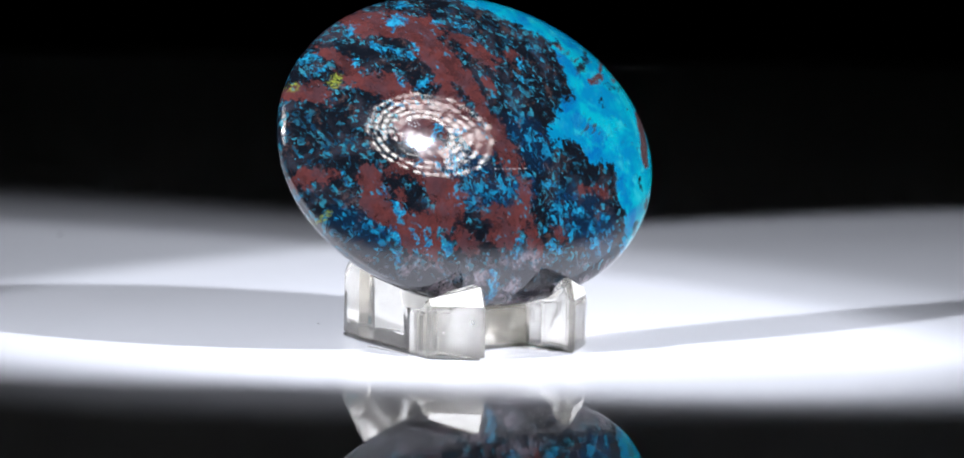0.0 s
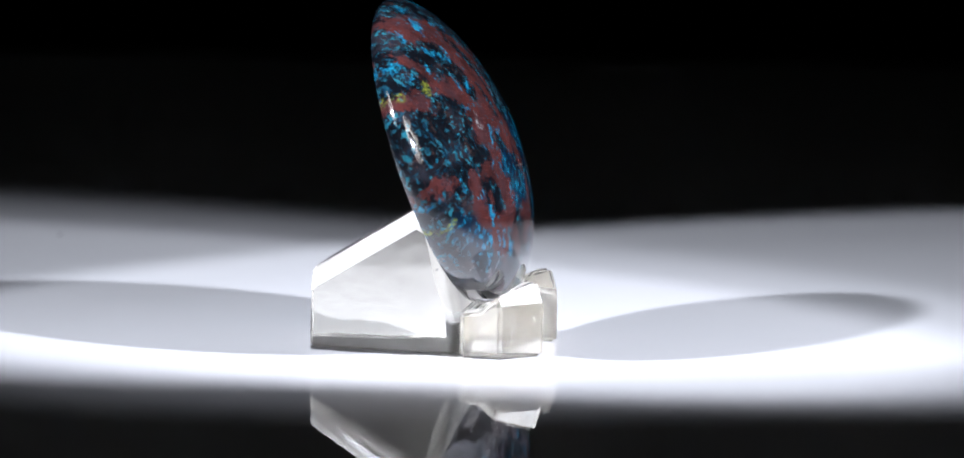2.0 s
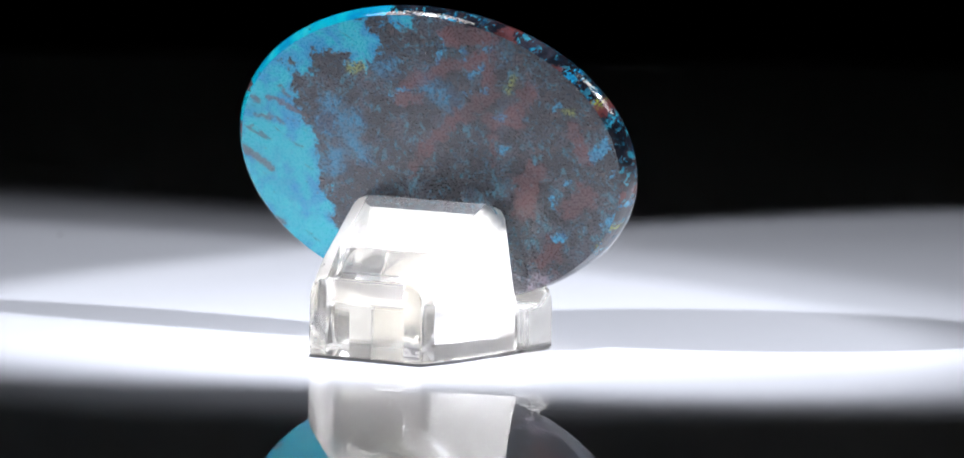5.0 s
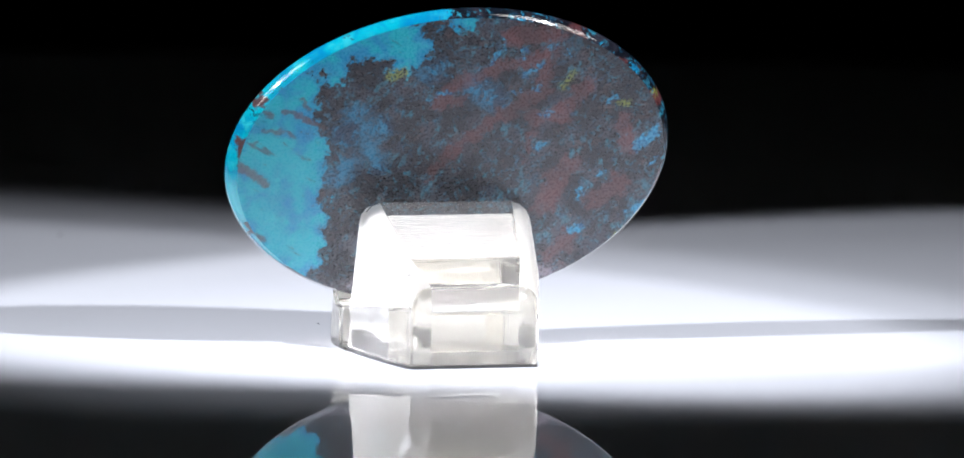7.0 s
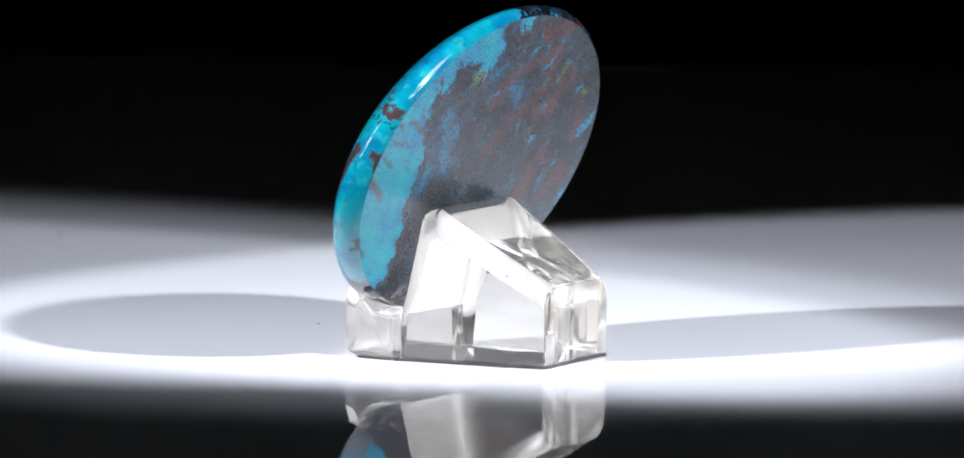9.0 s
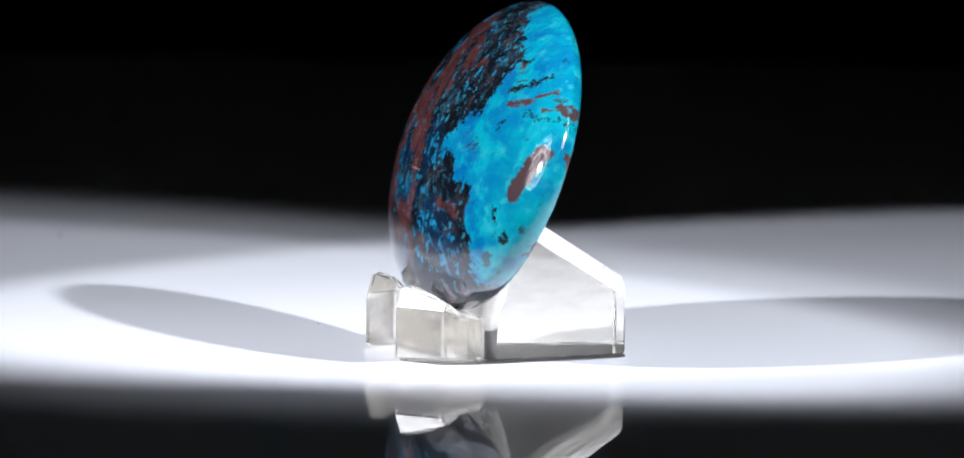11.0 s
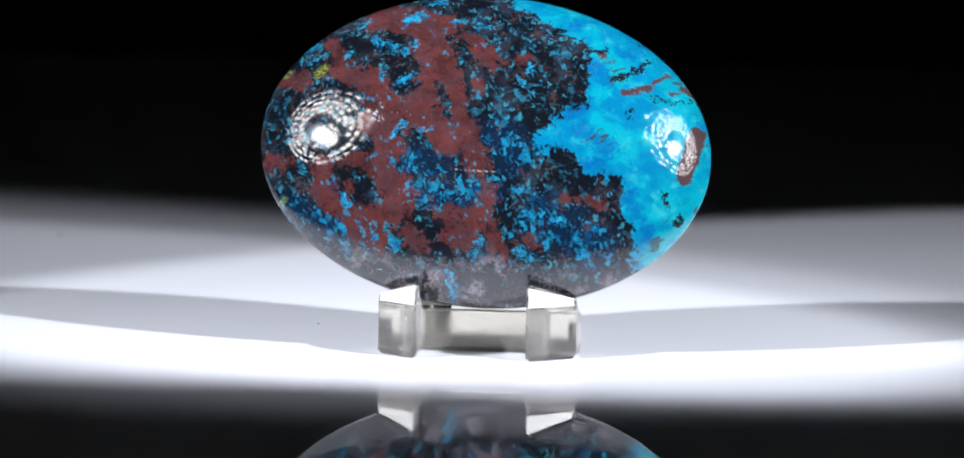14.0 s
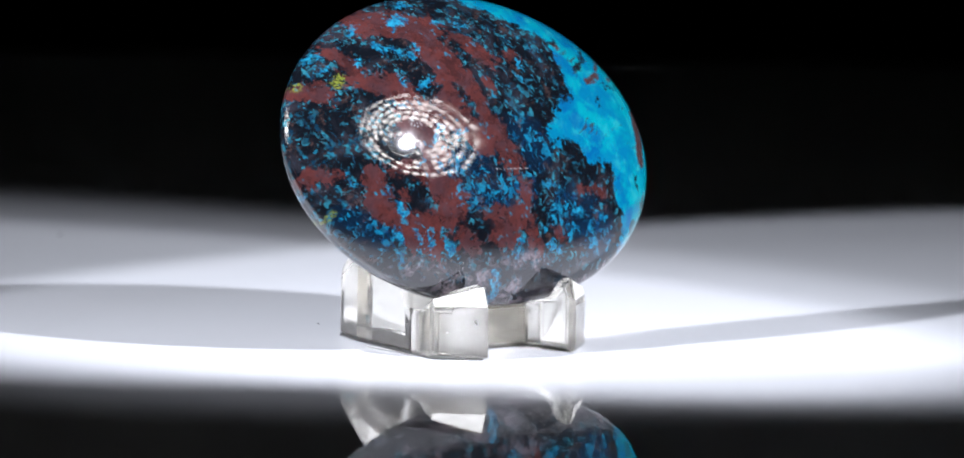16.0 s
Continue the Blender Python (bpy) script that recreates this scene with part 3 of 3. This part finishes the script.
def stand():
    ob = new("display_stand")
    tagged(ob, "clear cast acrylic display stand with two front prongs", "display stand")
    mid = 40

    def half(y):
        return 104 + (236 - y) * 0.29 if y > 165 else 124 + (165 - y) * 0.155

    # side outlines from the flank to the crown: the upper edges are broadly chamfered
    flank = [(236, 5.5), (236, 96), (165, 140), (60, 204), (46, 197), (24, 110), (10, 76), (6, 5.5), (165, 5.5)]
    crown = [(236, 5.5), (236, 130), (165, 173), (46, 246), (22, 238), (-4, 110), (-13, 72), (-13, 5.5), (165, 5.5)]
    bm = bmesh.new()
    loops = []
    for inset, f in ((0, 1.0), (3, 0.6), (9, 0.3), (18, 0.1), (32, 0.0)):
        loops.append((inset, [(f * p[0] + (1 - f) * q[0], f * p[1] + (1 - f) * q[1]) for p, q in zip(flank, crown)]))
    rows = [[bm.verts.new((mid - half(y) + i, y, z)) for y, z in out] for i, out in loops]
    rows += [[bm.verts.new((mid + half(y) - i, y, z)) for y, z in out] for i, out in reversed(loops)]
    n = len(crown)
    for row in (rows[0], rows[-1]):
        bm.faces.new([row[k] for k in (0, 1, 2, 8)])
        bm.faces.new(row[2:])
    for i in range(len(rows) - 1):
        for k in range(n):
            f = bm.faces.new((rows[i][k], rows[i][(k + 1) % n], rows[i + 1][(k + 1) % n], rows[i + 1][k]))
            f.material_index = 2 if k in (3, 4, 5) else 1 if i != 4 and k in (1, 2) else 0
            f.smooth = i != 4
    bm.transform(Matrix.Scale(U, 4))
    bmesh.ops.recalc_face_normals(bm, faces=bm.faces)
    sharp = [e for e in bm.edges if len(e.link_faces) == 2 and e.calc_face_angle() > radians(38)]
    bmesh.ops.bevel(bm, geom=sharp, offset=2.5 * U, segments=2, affect="EDGES", clamp_overlap=True)
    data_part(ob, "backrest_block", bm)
    # the lowest slice of the block, split off to shade the table beneath
    bm = bmesh.new()
    plan = [(mid + s * half(y), y) for s, ys in ((1, (236, 165, -13)), (-1, (-13, 165, 236))) for y in ys]
    low = [bm.verts.new((x, y, 0)) for x, y in plan]
    top = [bm.verts.new((x, y, 5)) for x, y in plan]
    bm.faces.new(low[::-1])
    bm.faces.new(top)
    for k in range(6):
        bm.faces.new((low[k], low[(k + 1) % 6], top[(k + 1) % 6], top[k]))
    bm.transform(Matrix.Scale(U, 4))
    data_part(ob, "foot", bm)
    # prongs: slanting fronts, frosted tips and a cradle cut for the stone
    for xi, xo, xb in ((-56, -126, -116), (121, 197, 198)):
        bm = bmesh.new()
        spots = dict(a=(xi, -146, 0), b=(xo, -82, 0), c=(xb, -14.5, 0), d=(xi, -14.5, 0), e=(xi, -146, 82), f=(xo, -82, 82), g=(xb, -14.5, 72), h=(xi, -14.5, 72),
                     t=(xi, -134, 124), u=(xi, -104, 119), v=(xi, -82, 94), w=(xi, -52, 75), p=(xo * 0.97 + xi * 0.03, -74, 101), y=((xo + xb) / 2, -48, 76))
        vert = {k: bm.verts.new(co) for k, co in spots.items()}
        for loop, frosted in (("dcba", 0), ("abfe", 0), ("efpt", 1), ("daetuvwh", 0), ("bcgypf", 0), ("cdhg", 0), ("tpu", 1), ("upv", 1), ("vpyw", 1), ("wygh", 1)):
            bm.faces.new([vert[k] for k in loop]).material_index = frosted
        bm.transform(Matrix.Scale(U, 4))
        bmesh.ops.recalc_face_normals(bm, faces=bm.faces)
        bmesh.ops.bevel(bm, geom=bm.edges[:], offset=5 * U, segments=3, affect="EDGES")
        data_part(ob, "prong", bm)
    bm = slab(bmesh.new(), -55 * U, 120 * U, -28 * U, -14.5 * U, 0, 68 * U)
    bmesh.ops.bevel(bm, geom=[e for e in bm.edges if min(v.co.z for v in e.verts) > 0.001], offset=4 * U, segments=2, affect="EDGES")
    for f in bm.faces:
        f.normal_update()
        f.material_index = 1 if f.normal.z > 0.5 else 0
    data_part(ob, "crossbar", bm)
    return ob


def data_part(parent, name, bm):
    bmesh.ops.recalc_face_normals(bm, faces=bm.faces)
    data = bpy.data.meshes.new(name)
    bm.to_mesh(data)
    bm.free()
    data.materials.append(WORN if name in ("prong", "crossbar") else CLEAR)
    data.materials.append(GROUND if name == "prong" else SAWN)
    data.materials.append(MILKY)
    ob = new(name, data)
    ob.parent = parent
    ob.visible_shadow = name != "backrest_block"      # the clear block's shadow is switched off, to let the lamp light through
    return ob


def cabochon():
    ob = new("cabochon")
    tagged(ob, "polished oval turquoise, black and brick-red stone cabochon on the stand", "gemstone")
    n = 160
    prof = [(0.0, 0.0), (0.5, 0.0), (0.9, 0.0), (0.96, 0.0), (0.974, 4.0), (0.988, 12.0), (0.997, 21.0), (1.0, 28.0)]
    prof += [(r, 28 + 105 * (1 - r * r) ** 0.66) for r in (0.998, 0.993, 0.985, 0.97, 0.95, 0.92, 0.88, 0.83, 0.77, 0.7, 0.62, 0.53, 0.44, 0.35, 0.25, 0.15, 0.07, 0.0)]
    shell("dome", prof[3:], n, FRONT, ob, "mirror-polished domed front")
    shell("back_face", prof[:4], n, BACK, ob, "flat honed back, duller than the front")
    return ob


def shell(name, prof, n, material, parent, label):
    """One skin of the stone, turned on its oval."""
    bm = bmesh.new()
    loops = []
    for r, h in prof:
        if r == 0:
            loops.append([bm.verts.new((0, 0, h * U))] * n)
        else:
            loops.append([bm.verts.new((368.5 * r * math.cos(a) * U, 263 * r * math.sin(a) * U, (h - 13 * r * math.sin(a) * min(h / 28, 1)) * U)) for a in [math.tau * k / n for k in range(n)]])
    for A, B in zip(loops, loops[1:]):
        for k in range(n):
            j = (k + 1) % n
            bm.faces.new(list(dict.fromkeys((A[k], A[j], B[j], B[k]))))
    data = bpy.data.meshes.new(name)
    for f in bm.faces:
        f.smooth = True
    bm.to_mesh(data)
    bm.free()
    data.materials.append(material)
    ob = new(name, data)
    ob.parent = parent
    tagged(ob, label)


def dust():
    bm = bmesh.new()
    bmesh.ops.create_icosphere(bm, subdivisions=2, radius=3.2 * U)
    for v in bm.verts:
        v.co *= 1 + 0.5 * noise.noise(v.co / U * 0.2)
        v.co.z = v.co.z * 0.5 + 2.3 * U
    ob = new("dust_speck", mesh_of(bm, "dust_speck", BLACK_METAL, True))
    ob.location = Vector((-747, 1527, 0)) * U
    tagged(ob, "tiny dark dust speck on the white tabletop", "dust", "dust specks on the table")
    small = copy_thing(ob, pose(-237 * U, 289 * U, 0, 0, 0, 70))
    small.scale = (0.55, 0.55, 0.55)


def fibre():
    data = bpy.data.curves.new("fibre", "CURVE")
    data.dimensions, data.bevel_depth, data.bevel_resolution = "3D", 0.9 * U, 1
    line = data.splines.new("NURBS")
    line.points.add(3)
    for pt, co in zip(line.points, ((-117, 96, 1.5), (-122, 60, 3), (-115, 10, 2), (-128, -38, 1.5))):
        pt.co = (*(Vector(co) * U), 1)
    line.use_endpoint_u, line.order_u = True, 3
    temp = bpy.data.objects.new("fibre", data)
    mesh = bpy.data.meshes.new_from_object(temp)
    bpy.data.objects.remove(temp)
    mesh.materials.clear()
    mesh.materials.append(SAWN)
    return tagged(new("fibre", mesh), "thin white fibre lying beside the stand", "fibre")


setting()
lamps()
dust()
FIBRE = fibre()
STAND = stand()
STONE = cabochon()


def motions():
    """The stand and the stone turn together on the turntable."""
    seat = Matrix.Translation(Vector((33.0, 55.0, 312.5)) * U) @ Matrix.Rotation(radians(90 - LEAN), 4, "X") @ Matrix.Rotation(radians(-4), 4, "Z")
    times = [0.5 * k for k in range(33)]
    turns = [(t, Matrix.Rotation(radians(TURN0 + RATE * t), 4, "Z")) for t in times]
    walk(STAND, turns)
    walk(FIBRE, turns)
    walk(STONE, [(t, m @ seat) for t, m in turns])


motions()
